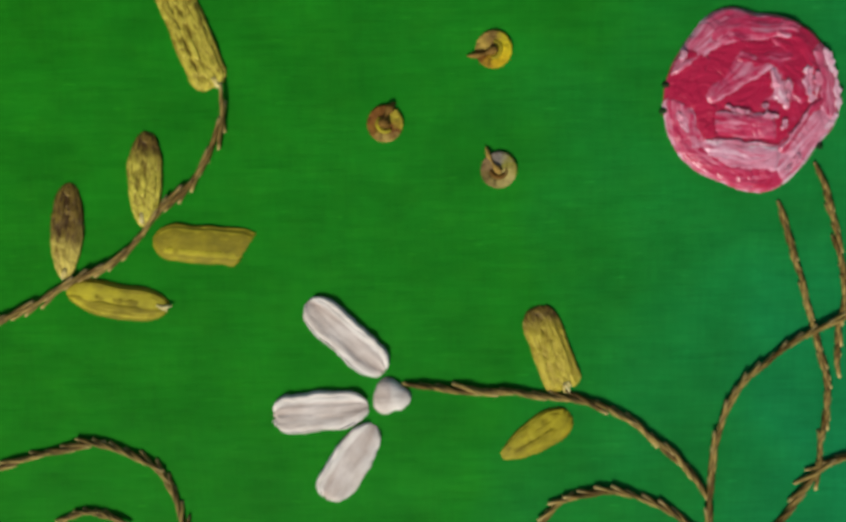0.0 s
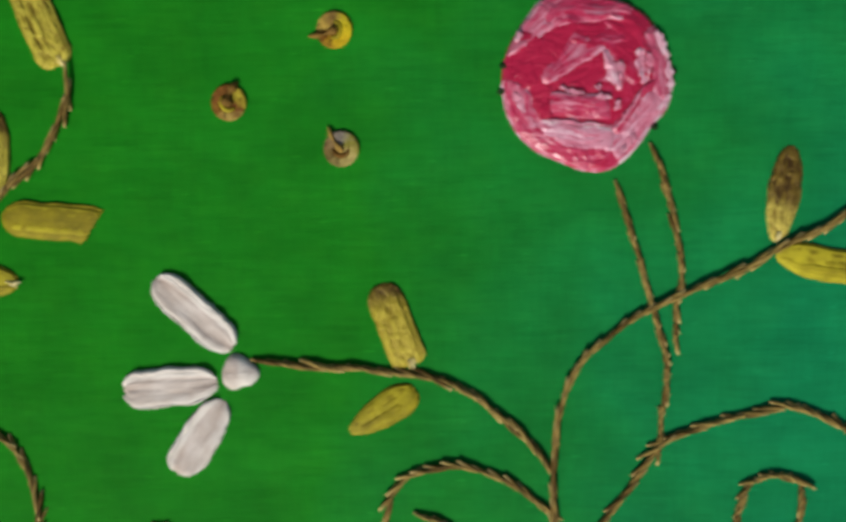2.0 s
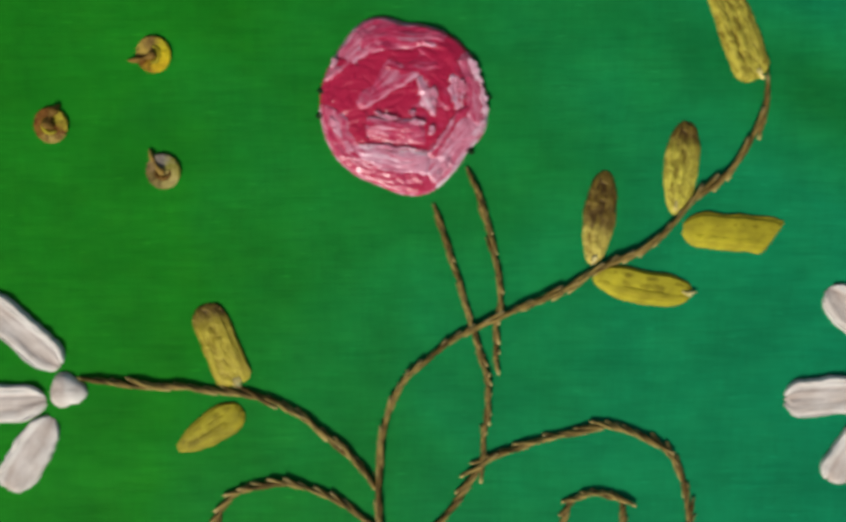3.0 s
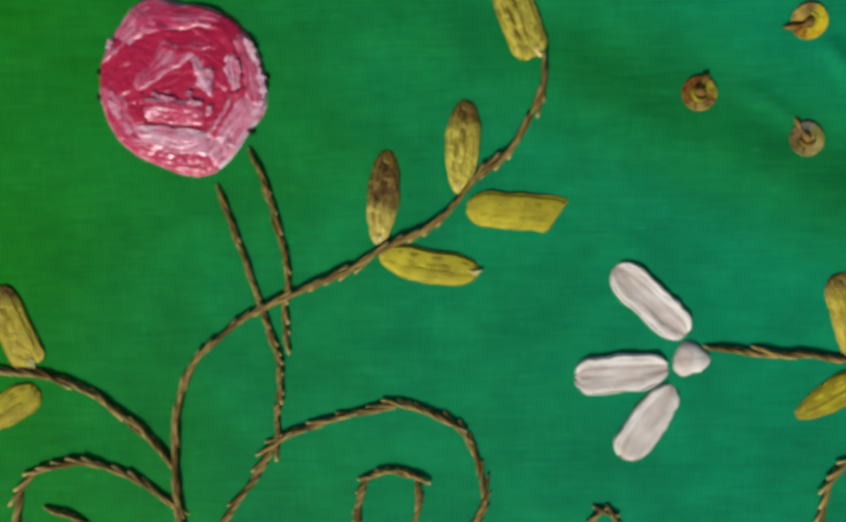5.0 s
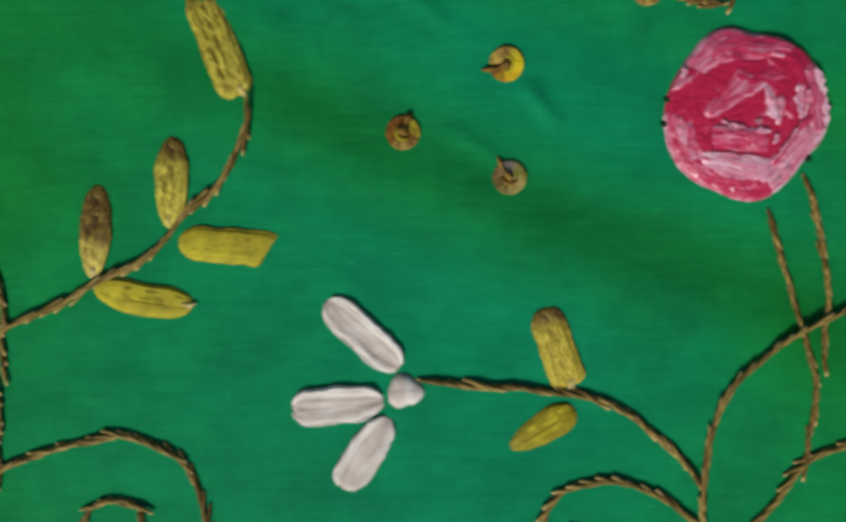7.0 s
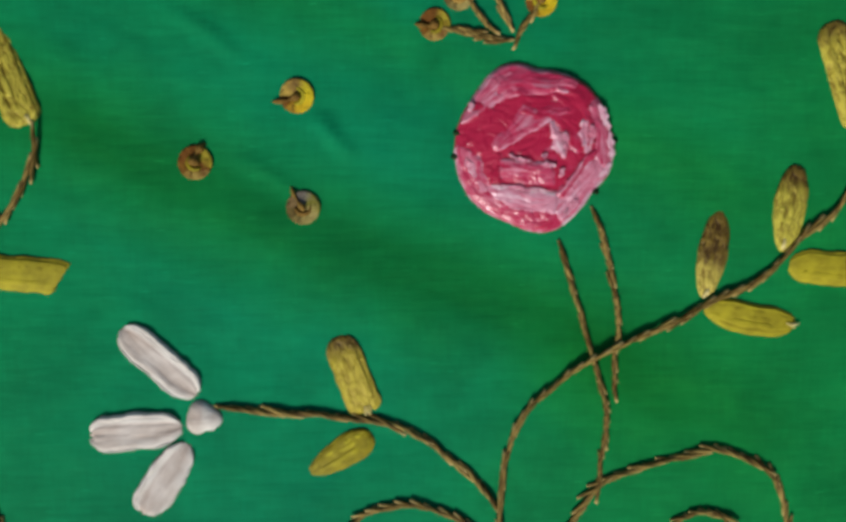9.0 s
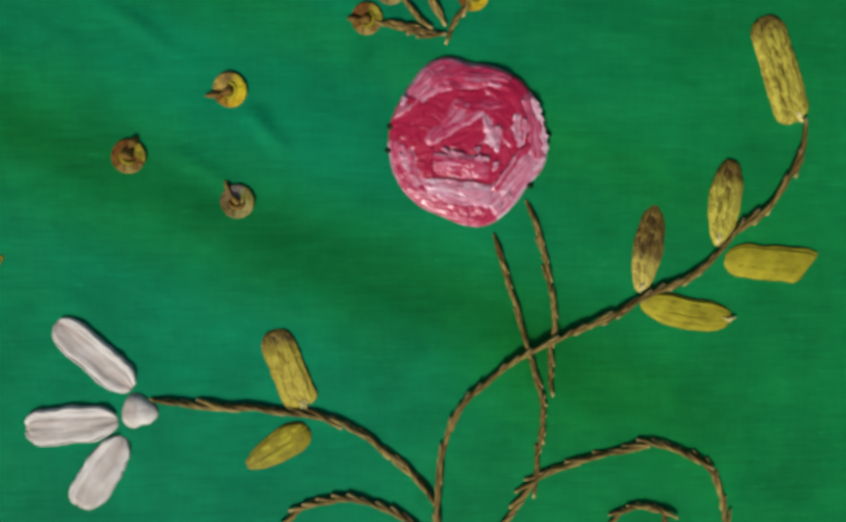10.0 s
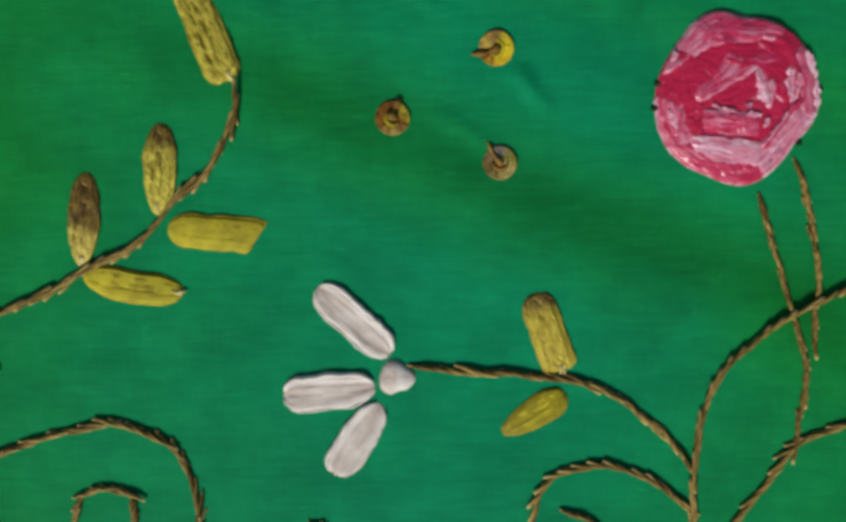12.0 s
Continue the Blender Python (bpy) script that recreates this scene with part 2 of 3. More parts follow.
# foil colours and the reflections on them, in order round each disc
FOIL = {"gold": foil_material("gold_foil", ((0.20, 0.08, 0.012), (0.46, 0.30, 0.012), (0.52, 0.37, 0.010), (0.64, 0.53, 0.02), (0.19, 0.11, 0.03), (0.40, 0.27, 0.05))),
        "brown": foil_material("brown_foil", ((0.22, 0.10, 0.015), (0.40, 0.29, 0.07), (0.10, 0.025, 0.005), (0.52, 0.43, 0.04), (0.17, 0.07, 0.012), (0.18, 0.07, 0.012))),
        "pale": foil_material("lilac_gold_foil", ((0.17, 0.12, 0.035), (0.30, 0.24, 0.07), (0.38, 0.31, 0.10), (0.27, 0.25, 0.03), (0.23, 0.20, 0.16), (0.20, 0.13, 0.05)))}
# near-black green for the shadow ticks round the rose
EDGE_SHADE = thread_material("edge_shade_green", (0.006, 0.02, 0.006), (0.02, 0.05, 0.015), 0.7, 0.1)
WOOD = wood_material()


# ---- building helpers; shapes are written in millimetres ----
FOLD_X, FOLD_Y, FOLD_TURN, FOLD_SLOPE = 75.0, 8.5, radians(-23.5), 0.25


def cloth_height(x, y):
    """Height of the cloth's face in mm: one soft diagonal fold, flat elsewhere."""
    dx, dy = x - FOLD_X, y - FOLD_Y
    v = dx * math.cos(FOLD_TURN) + dy * math.sin(FOLD_TURN)
    u = -dx * math.sin(FOLD_TURN) + dy * math.cos(FOLD_TURN)
    w = 4.6 + 0.03 * max(v, 0.0)
    wave = -w * math.erf(u / w) + w / 2 * (math.erf((u - 3 * w) / (2 * w)) + math.erf((u + 3 * w) / (2 * w)))
    return FOLD_SLOPE * 0.886 * wave * math.exp(-((v - 14) / 58) ** 2)


def seat(x, y, turn=0.0, lift=0.0):
    """The pose of a thing stitched on the cloth at (x, y) mm, turned by degrees."""
    z = cloth_height(x, y)
    up = Vector((cloth_height(x - 1, y) - cloth_height(x + 1, y), cloth_height(x, y - 1) - cloth_height(x, y + 1), 2)).normalized()
    tilt = Vector((0, 0, 1)).rotation_difference(up).to_matrix().to_4x4()
    return Matrix.Translation(Vector((x, y, z + lift)) * MM) @ tilt @ pose(0, 0, 0, 0, 0, turn)


def mesh_of(name, bm, material, smooth=True):
    bmesh.ops.scale(bm, vec=(MM, MM, MM), verts=bm.verts)
    bmesh.ops.recalc_face_normals(bm, faces=bm.faces)
    me = bpy.data.meshes.new(name)
    bm.to_mesh(me)
    bm.free()
    me.materials.append(material)
    for p in me.polygons:
        p.use_smooth = smooth
    return me


def part(name, bm, material, parent, label=""):
    ob = new(name, bm if isinstance(bm, bpy.types.Mesh) else mesh_of(name, bm, material))
    ob.parent = parent
    return tagged(ob, label) if label else ob


def thing(name, m, label, category, group=""):
    ob = new(name)
    ob.empty_display_size = 0.002
    ob.matrix_basis = m
    return tagged(ob, label, category, group)


def grid(rows, closed=False, uv=True):
    """A bmesh from rows of points, with UVs along and across; closed joins each row's ends."""
    bm = bmesh.new()
    layer = bm.loops.layers.uv.new("UVMap")
    vs = [[bm.verts.new(p) for p in row] for row in rows]
    n = len(rows[0])
    for i in range(len(rows) - 1):
        for j in range(n if closed else n - 1):
            k = (j + 1) % n
            f = bm.faces.new((vs[i][j], vs[i + 1][j], vs[i + 1][k], vs[i][k]))
            for loop, (a, b) in zip(f.loops, ((i, j), (i + 1, j), (i + 1, j + 1), (i, j + 1))):
                loop[layer].uv = (a / (len(rows) - 1), b / n)
    if closed:
        bm.faces.new(vs[0])
        bm.faces.new(vs[-1])
    return bm


def tube(points, radii, sides=7, flat=1.0):
    """A closed tube along points; flat squashes it in z."""
    rows = []
    for i, p in enumerate(points):
        a, b = Vector(points[max(i - 1, 0)]), Vector(points[min(i + 1, len(points) - 1)])
        t = (b - a).normalized()
        side = t.cross(Vector((0, 0, 1))).normalized()
        up = side.cross(t)
        rows.append([Vector(p) + radii[i] * (math.cos(q) * side + flat * math.sin(q) * up) for q in (2 * math.pi * j / sides for j in range(sides))])
    return grid(rows, True)


def bezier(a, b, c, s):
    return (1 - s) ** 2 * Vector(a) + 2 * s * (1 - s) * Vector(b) + s * s * Vector(c)


def spline(points, step):
    """Points every step mm along a smooth line through the given ones, with their directions."""
    pts = [Vector((*p, 0)) for p in points]
    fine = []
    for i in range(len(pts) - 1):
        p0, p1, p2, p3 = pts[max(i - 1, 0)], pts[i], pts[i + 1], pts[min(i + 2, len(pts) - 1)]
        for j in range(16):
            s = j / 16
            fine.append(0.5 * (2 * p1 + (p2 - p0) * s + (2 * p0 - 5 * p1 + 4 * p2 - p3) * s * s + (3 * p1 - p0 - 3 * p2 + p3) * s ** 3))
    fine.append(pts[-1])
    out, run, want = [], 0.0, 0.0
    for a, b in zip(fine, fine[1:]):
        d = (b - a).length
        while d > 0 and run + d >= want:
            out.append((a + (b - a) * ((want - run) / d), (b - a).normalized()))
            want += step
        run += d
    return out


# ---- the support and the cloth ----
def build_table():
    bm = bmesh.new()
    bmesh.ops.create_cube(bm, size=1.0)
    bmesh.ops.scale(bm, vec=(620, 400, 28), verts=bm.verts)
    bmesh.ops.bevel(bm, geom=bm.edges[:], offset=4, segments=2, affect="EDGES")
    ob = new("tabletop", mesh_of("tabletop", bm, WOOD, False))
    ob.location = (0.03, 0.0, -0.0169)
    tagged(ob, "plain brown wooden tabletop under the cloth", "table", kind="structure")


CREASES = (((64.0, 34.4), (69.0, 31.8), (73.0, 28.2), 0.6), ((82.9, 20.8), (84.6, 18.8), (87.0, 15.6), 0.9), ((87.4, 14.4), (87.2, 16.0), (88.4, 17.6), 0.4),
           ((96.9, 22.0), (97.4, 27.2), (100.6, 28.2), 0.45), ((72.0, 15.2), (76.0, 13.4), (80.2, 10.6), 0.5), ((62.6, 6.4), (62.4, 8.0), (62.8, 9.4), 0.35))


def crease_height(x, y):
    """Sharp little creases left by folding, in mm."""
    z = 0.0
    for a, b, c, size in CREASES:
        if min(a[0], c[0]) - 4 < x < max(a[0], c[0]) + 4 and min(a[1], c[1]) - 4 < y < max(a[1], c[1]) + 4:
            near = min(((x - p.x) ** 2 + (y - p.y) ** 2, s) for s, p in ((s, bezier((*a, 0), (*b, 0), (*c, 0), s)) for s in (i / 20 for i in range(21))))
            z += size * math.exp(-near[0] / 0.65) * math.sin(math.pi * (0.08 + 0.84 * near[1]))
    return z


def build_cloth():
    xs = [-230 + 6 * i for i in range(18)] + [-122 + 0.9 * i for i in range(345)] + [189 + 6 * i for i in range(18)]
    ys = [-150 + 6 * j for j in range(15)] + [-60 + 0.9 * j for j in range(134)] + [61 + 6 * j for j in range(15)]
    bm = grid([[(x, y, cloth_height(x, y) + crease_height(x, y) + 0.14 * noise.noise(Vector((x / 12, y / 8, 3))) + 0.04 * noise.noise(Vector((x / 3, y / 2, 8)))) for y in ys] for x in xs])
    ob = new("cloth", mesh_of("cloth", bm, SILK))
    solid = ob.modifiers.new("thickness", "SOLIDIFY")
    solid.thickness, solid.offset = 0.0004, -1 if ob.data.polygons[0].normal.z > 0 else 1
    tagged(ob, "green slubbed silk cloth drifting to teal, softly creased", "cloth")


# ---- stems: overlapping slanted stitches ----
def stitch_mesh(length, radius, seed):
    rnd = random.Random(seed)
    n = 9
    pts, rad = [], []
    for i in range(n):
        s = i / (n - 1)
        pts.append(((s - 0.5) * length, 0.10 * math.sin(s * 5 + seed), 0.28 * math.sin(math.pi * s) + 0.05 * rnd.uniform(-1, 1)))
        rad.append(radius * (0.3 + 0.7 * math.sin(math.pi * min(max(s * 1.0, 0.06), 0.94)) ** 0.5) * rnd.uniform(0.92, 1.08))
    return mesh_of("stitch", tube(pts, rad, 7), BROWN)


STITCHES = {size: [stitch_mesh(size, 0.37, i) for i in range(5)] for size in (4.0, 6.2)}


def stem(name, label, category, points, k, size=6.2, slant=9.0, lift=0.0, group="", girth=0.85):
    rnd = random.Random(f"{name}{points[0]}")
    pts = spline([(x + PERIOD * k, y) for x, y in points], size * 0.34)
    pts = pts[1:-1] if len(pts) > 4 else pts
    x0, y0 = pts[0][0].x, pts[0][0].y
    base = Vector((x0, y0, cloth_height(x0, y0)))
    top = thing(name, Matrix.Translation(base * MM), label, category, group)
    for i, (p, d) in enumerate(pts):
        ob = new("stitch", STITCHES[size][rnd.randrange(5)])
        ob.parent = top
        turn = math.degrees(math.atan2(d.y, d.x)) + slant + rnd.uniform(-4, 4)
        place = Vector((p.x + rnd.uniform(-0.1, 0.1), p.y + rnd.uniform(-0.1, 0.1), cloth_height(p.x, p.y) + 0.22 + lift + rnd.uniform(-0.05, 0.08)))
        ob.matrix_basis = Matrix.Translation((place - base) * MM) @ pose(0, 0, 0, rnd.uniform(-30, 30), rnd.uniform(-5, 1), turn) @ Matrix.Diagonal((1, girth, girth, 1))
    return top


# ---- leaves: padded rows of long stitches ----
def half_width(s, width, a, b):
    r = 1.0
    if s < a:
        r = math.sqrt(max(0.0, 1 - (1 - s / a) ** 2))
    if s > 1 - b:
        r = min(r, math.sqrt(max(0.0, 1 - (1 - (1 - s) / b) ** 2)))
    return width / 2 * r


def leaf(name, label, base, tip, width, a, b, material, strands=6, slant=0.0, height=0.68, ply=0.24, rough=0.0, bend=0.0, taper=0.0, glint=None, cut=0.0):
    (x0, y0), (x1, y1) = base, tip
    length = math.hypot(x1 - x0, y1 - y0)
    rnd = random.Random(f"{name}{base}")
    seed = rnd.uniform(0, 50)
    top = thing(name, seat(x0, y0, math.degrees(math.atan2(y1 - y0, x1 - x0))), label, "leaf", "embroidered leaves")
    n = 26

    def at(s, f):
        w = half_width(s, width, a, b) * (1 + 0.08 * noise.noise(Vector((s * 6, seed, f > 0))) - taper * (1 - s))
        if s > 0.5:
            w = max(w, cut * width / 2)
        return s * length * (1 + slant * f * s * s), f * w + bend * math.sin(math.pi * s), w

    def dome(s, f, w):
        return height * math.sqrt(max(0, 1 - f ** 4)) * min(1, (w / (width * 0.30)) ** 0.8) * math.sin(math.pi * (0.10 + 0.80 * s)) ** 0.5

    rows = []
    for i in range(n + 1):
        s = 0.012 + 0.976 * i / n
        row = []
        for j in range(15):
            f = -1 + j / 7
            x, y, w = at(s, f)
            row.append((x, y, dome(s, f, w) - 0.02 + rough * noise.noise(Vector((x * 1.3, y * 1.3, seed)))))
        rows.append(row)
    part("padding", grid(rows), material, top)
    weights = [rnd.uniform(0.6, 1.4) for _ in range(strands)]
    total, run = sum(weights), 0.0
    for i, weight in enumerate(weights):
        f = -1 + 2 * (run + weight / 2) / total
        share = weight / total
        run += weight
        cut0, cut1 = 0.015 + 0.05 * rnd.random() * rnd.random(), 0.985 - 0.2 * ply * rnd.random() * rnd.random()
        lifted, lean = rnd.uniform(-0.08, 0.10), rnd.uniform(-0.10, 0.10)
        pts, rad = [], []
        for q in range(n + 1):
            s = cut0 + (cut1 - cut0) * q / n
            x, y, w = at(s, f * 0.95 + lean * (s - 0.5) * (1 - abs(f)))
            z = dome(s, f, w) + lifted * math.sin(math.pi * s) - 0.08
            z += rough * 1.2 * noise.noise(Vector((x * 1.1, y * 2.0, seed + i)))
            pts.append((x, y + 0.10 * noise.noise(Vector((s * 4, i, seed))), max(z, 0.08)))
            rad.append(max(0.07, w * share * 1.3 * (1 + 0.22 * noise.noise(Vector((x * 0.6, i * 2, seed))) + 1.2 * rough * noise.noise(Vector((x * 1.8, i * 3, seed + 9))))))
        part("stitch", tube(pts, rad, 8, ply), material, top)
    # short pale threads added to imitate the bright glint at the leaf's end
    if glint:
        s0, f0 = glint
        for q in range(4):
            x, y, w = at(s0 + rnd.uniform(-0.025, 0.025), f0 + rnd.uniform(-0.28, 0.28))
            d = Vector((1 if s0 > 0.5 else -1, rnd.uniform(-0.5, 0.5), 0)).normalized() * rnd.uniform(0.5, 0.9)
            part("loose_end", tube([(x - d.x, y - d.y, 0.46), (x, y, 0.5), (x + d.x * 0.7, y + d.y * 0.7, 0.36)], [0.15, 0.17, 0.1], 6), PALE, top, "pale yellow thread end standing in for a glint")
    return top


# ---- white flower ----
def petal(parent, base, tip, width, a, b, seed):
    (x0, y0), (x1, y1) = base, tip
    length = math.hypot(x1 - x0, y1 - y0)
    n, m = 44, 23

    def outline(s, side):
        return half_width(s, width, a, b) * (1 + 0.09 * noise.noise(Vector((s * 5, seed, side))) + 0.05 * noise.noise(Vector((s * 15, seed, side + 3))))

    rows = []
    for i in range(n + 1):
        s = 0.008 + 0.984 * i / n
        row = []
        for j in range(m):
            f = -1 + 2 * j / (m - 1)
            w = outline(s, 1 if f > 0 else -1)
            edge = min(1, w / (width * 0.36))
            z = 0.70 * math.sqrt(max(0, 1 - f ** 6)) * edge
            z -= 0.15 * math.exp(-((f + 0.46 + 0.1 * math.sin(s * 4 + seed)) / 0.09) ** 2) * edge * (0.7 + 0.9 * noise.noise(Vector((s * 3, seed, 4))))
            z -= 0.20 * math.exp(-(f / 0.5) ** 2) * edge
            z += 0.16 * noise.noise(Vector((s * length * 0.25, f * 2.6, seed))) * edge
            z += 0.08 * abs(noise.noise(Vector((s * length * 0.5, f * 8, seed + 20)))) * edge
            row.append((s * length + 0.5 * (2 * s - 1) * noise.noise(Vector((f * 2.5, seed, s > 0.5))), f * w, z - 0.04))
        rows.append(row)
    ob = part("petal", grid(rows), SHADED_IVORY, parent)
    ob.matrix_basis = pose(x0 * MM, y0 * MM, 0, 0, 0, math.degrees(math.atan2(y1 - y0, x1 - x0)))
    for side, lo, hi, size in ((-0.86, 0.02, 0.98, 0.36), (0.90, 0.05, 0.95, 0.15)):
        pts, rad = [], []
        for i in range(33):
            s = lo + (hi - lo) * i / 32
            w = outline(s, 1 if side > 0 else -1)
            pts.append((s * length, side * w, 0.43 + 0.22 * noise.noise(Vector((s * 6, seed, side)))))
            rad.append(size * (1 + 0.5 * noise.noise(Vector((s * 8, seed, 7 + side)))) * min(1.0, 0.4 + 6 * min(s - lo, hi - s)))
        part("folded_edge", tube(pts, rad, 8), IVORY, ob)


def white_flower():
    cx, cy = -46.5, -20.9
    top = thing("white_flower", seat(cx, cy), "ivory ribbon flower with three petals and a round knot", "flower", "white flowers")
    for seed, (base, tip, width, a, b) in enumerate((
            ((-47.2, -17.6), (-57.1, -8.1), 5.0, 0.26, 0.24),
            ((-49.4, -22.2), (-62.1, -23.4), 5.4, 0.36, 0.16),
            ((-48.7, -24.7), (-55.5, -34.9), 5.3, 0.46, 0.26))):
        petal(top, (base[0] - cx, base[1] - cy), (tip[0] - cx, tip[1] - cy), width, a, b, seed * 3 + 1)
    rows = []
    for i in range(12):
        lat = math.pi / 2 * i / 11
        row = []
        for j in range(28):
            q = 2 * math.pi * j / 28
            r = 2.35 * (1 + 0.12 * math.cos(3 * q + 0.6) + 0.05 * math.cos(2 * q)) * math.cos(lat * 0.98)
            v = Vector((r * math.cos(q), r * math.sin(q) * 1.05, 1.15 * math.sin(lat)))
            row.append(v * (1 + 0.08 * noise.noise(v * 0.8) + 0.03 * noise.noise(v * 2.0)))
        rows.append(row)
    part("knot", grid(rows, True), SHADED_IVORY, top)
    copy_thing(top, seat(cx + PERIOD, cy))


# ---- ribbon rose ----
def bowed(a, c, bow, s):
    """A point along the line from a to c, bowed away from the rose's heart."""
    a, c = Vector((*a, 0)), Vector((*c, 0))
    mid = (a + c) / 2
    return bezier(a, mid + mid.normalized() * bow * 2, c, s)


def rim(turn):
    """A point on the rose's outline, an uneven pentagon, at an angle in degrees."""
    r = 10.85
    for at, wide, much in ((112, 20, 1.15), (45, 14, 0.3), (-10, 14, 0.3), (-78, 17, 0.75), (-38, 15, -0.6), (-112, 13, -0.35), (88, 10, -0.35)):
        r += much * math.exp(-(((turn - at + 180) % 360 - 180) / wide) ** 2)
    return Vector((r * math.cos(radians(turn)), r * math.sin(radians(turn)), 0))


def fold(parent, name, outer, inner, bow, z0, z1, tone, seed, highlight=False):
    """One fold of ribbon between its low outer edge and its raised, rolled inner lip, crushed along its length."""
    n, m = 44, 21
    ends = outer if isinstance(outer[0], (tuple, Vector)) else (rim(outer[0]).xy, rim(outer[1]).xy)
    length = (Vector(ends[0]) - Vector(ends[1])).length
    rows = []
    for i in range(n + 1):
        s = i / n
        p, q = bowed(*outer, bow, s) if ends is outer else rim(outer[0] + (outer[1] - outer[0]) * s), bowed(*inner, bow * 0.4, s)
        width = (q - p).length
        row = []
        for j in range(m):
            g = j / (m - 1)
            z = z0 + (z1 - z0) * math.sin(min(1, g / 0.85) * math.pi / 2)
            if g > 0.85:
                z -= 0.22 * ((g - 0.85) / 0.15) ** 2
            if g < 0.16 and not highlight:
                z -= min(0.75, z0 + 0.5) * (1 - g / 0.16) ** 2
            along, across = s * length, g * width
            z += 0.20 * noise.noise(Vector((along * 0.3 + seed, across * 0.7, seed * 1.7)))
            z += 0.30 * (0.5 - abs(noise.noise(Vector((along * 0.22 + seed + across * 0.25, across * 1.1, seed * 0.7)))))
            z += 0.05 * noise.noise(Vector((along * 0.8, across * 2.2, seed + 40)))
            z -= 0.6 * (max(0.0, abs(s - 0.5) - 0.40) / 0.10) ** 2
            reach = g if not highlight else 0.5 + (g - 0.5) * (0.15 + 0.85 * math.sin(math.pi * s) ** 0.7) * (1 + 0.9 * noise.noise(Vector((along * 1.3, seed, g > 0.5))))
            sway = Vector((noise.noise(Vector((s * 5, g * 2, seed + 30))), noise.noise(Vector((s * 5, g * 2, seed + 60))), 0)) * 0.28
            sway += Vector((noise.noise(Vector((s * 16, g * 3, seed + 30))), noise.noise(Vector((s * 16, g * 3, seed + 60))), 0)) * 0.14
            v = p + (q - p) * reach + sway * (1.0 if ends is outer else 0.35 + 0.65 * g)
            row.append((v.x, v.y, 0.3 + 0.64 * z))
        rows.append(row)
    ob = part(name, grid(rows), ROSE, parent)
    # paleness set fold by fold, painting how each catches the light
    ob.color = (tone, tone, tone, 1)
    return ob


# folds: outer edge (angles on the rim, or two points), inner edge, bow, low and raised height, how pale (its painted
# sheen)
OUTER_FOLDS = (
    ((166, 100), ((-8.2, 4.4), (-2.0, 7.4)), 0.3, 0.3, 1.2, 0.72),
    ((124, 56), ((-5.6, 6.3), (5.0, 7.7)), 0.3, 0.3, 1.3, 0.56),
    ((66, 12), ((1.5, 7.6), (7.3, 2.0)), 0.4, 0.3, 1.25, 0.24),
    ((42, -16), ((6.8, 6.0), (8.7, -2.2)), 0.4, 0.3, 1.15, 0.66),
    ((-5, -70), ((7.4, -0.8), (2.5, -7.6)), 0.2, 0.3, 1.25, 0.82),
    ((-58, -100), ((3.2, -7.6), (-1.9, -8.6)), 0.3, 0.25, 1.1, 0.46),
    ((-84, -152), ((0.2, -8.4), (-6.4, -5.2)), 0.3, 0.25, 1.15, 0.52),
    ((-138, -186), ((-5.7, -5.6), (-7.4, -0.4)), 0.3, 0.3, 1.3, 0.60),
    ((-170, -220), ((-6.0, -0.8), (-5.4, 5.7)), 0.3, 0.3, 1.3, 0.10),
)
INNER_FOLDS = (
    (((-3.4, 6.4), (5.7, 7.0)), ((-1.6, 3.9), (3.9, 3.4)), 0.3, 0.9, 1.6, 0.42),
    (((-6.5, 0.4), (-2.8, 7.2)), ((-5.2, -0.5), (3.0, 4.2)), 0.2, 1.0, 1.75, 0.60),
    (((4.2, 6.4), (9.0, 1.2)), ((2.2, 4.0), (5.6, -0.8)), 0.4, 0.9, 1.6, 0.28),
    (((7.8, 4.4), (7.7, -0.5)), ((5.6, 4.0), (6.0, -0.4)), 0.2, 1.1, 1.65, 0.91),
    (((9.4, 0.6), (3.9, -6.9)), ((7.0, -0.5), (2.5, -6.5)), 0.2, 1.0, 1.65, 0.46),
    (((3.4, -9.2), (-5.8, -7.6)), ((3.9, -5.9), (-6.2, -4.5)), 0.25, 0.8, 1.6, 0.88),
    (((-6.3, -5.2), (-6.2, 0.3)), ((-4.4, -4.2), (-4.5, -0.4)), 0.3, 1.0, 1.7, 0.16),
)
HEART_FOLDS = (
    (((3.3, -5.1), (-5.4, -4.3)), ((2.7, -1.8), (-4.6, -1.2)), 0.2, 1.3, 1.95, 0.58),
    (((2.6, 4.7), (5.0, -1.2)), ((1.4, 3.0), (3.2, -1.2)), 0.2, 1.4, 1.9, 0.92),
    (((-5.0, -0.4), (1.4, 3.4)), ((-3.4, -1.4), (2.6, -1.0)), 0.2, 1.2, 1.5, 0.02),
)
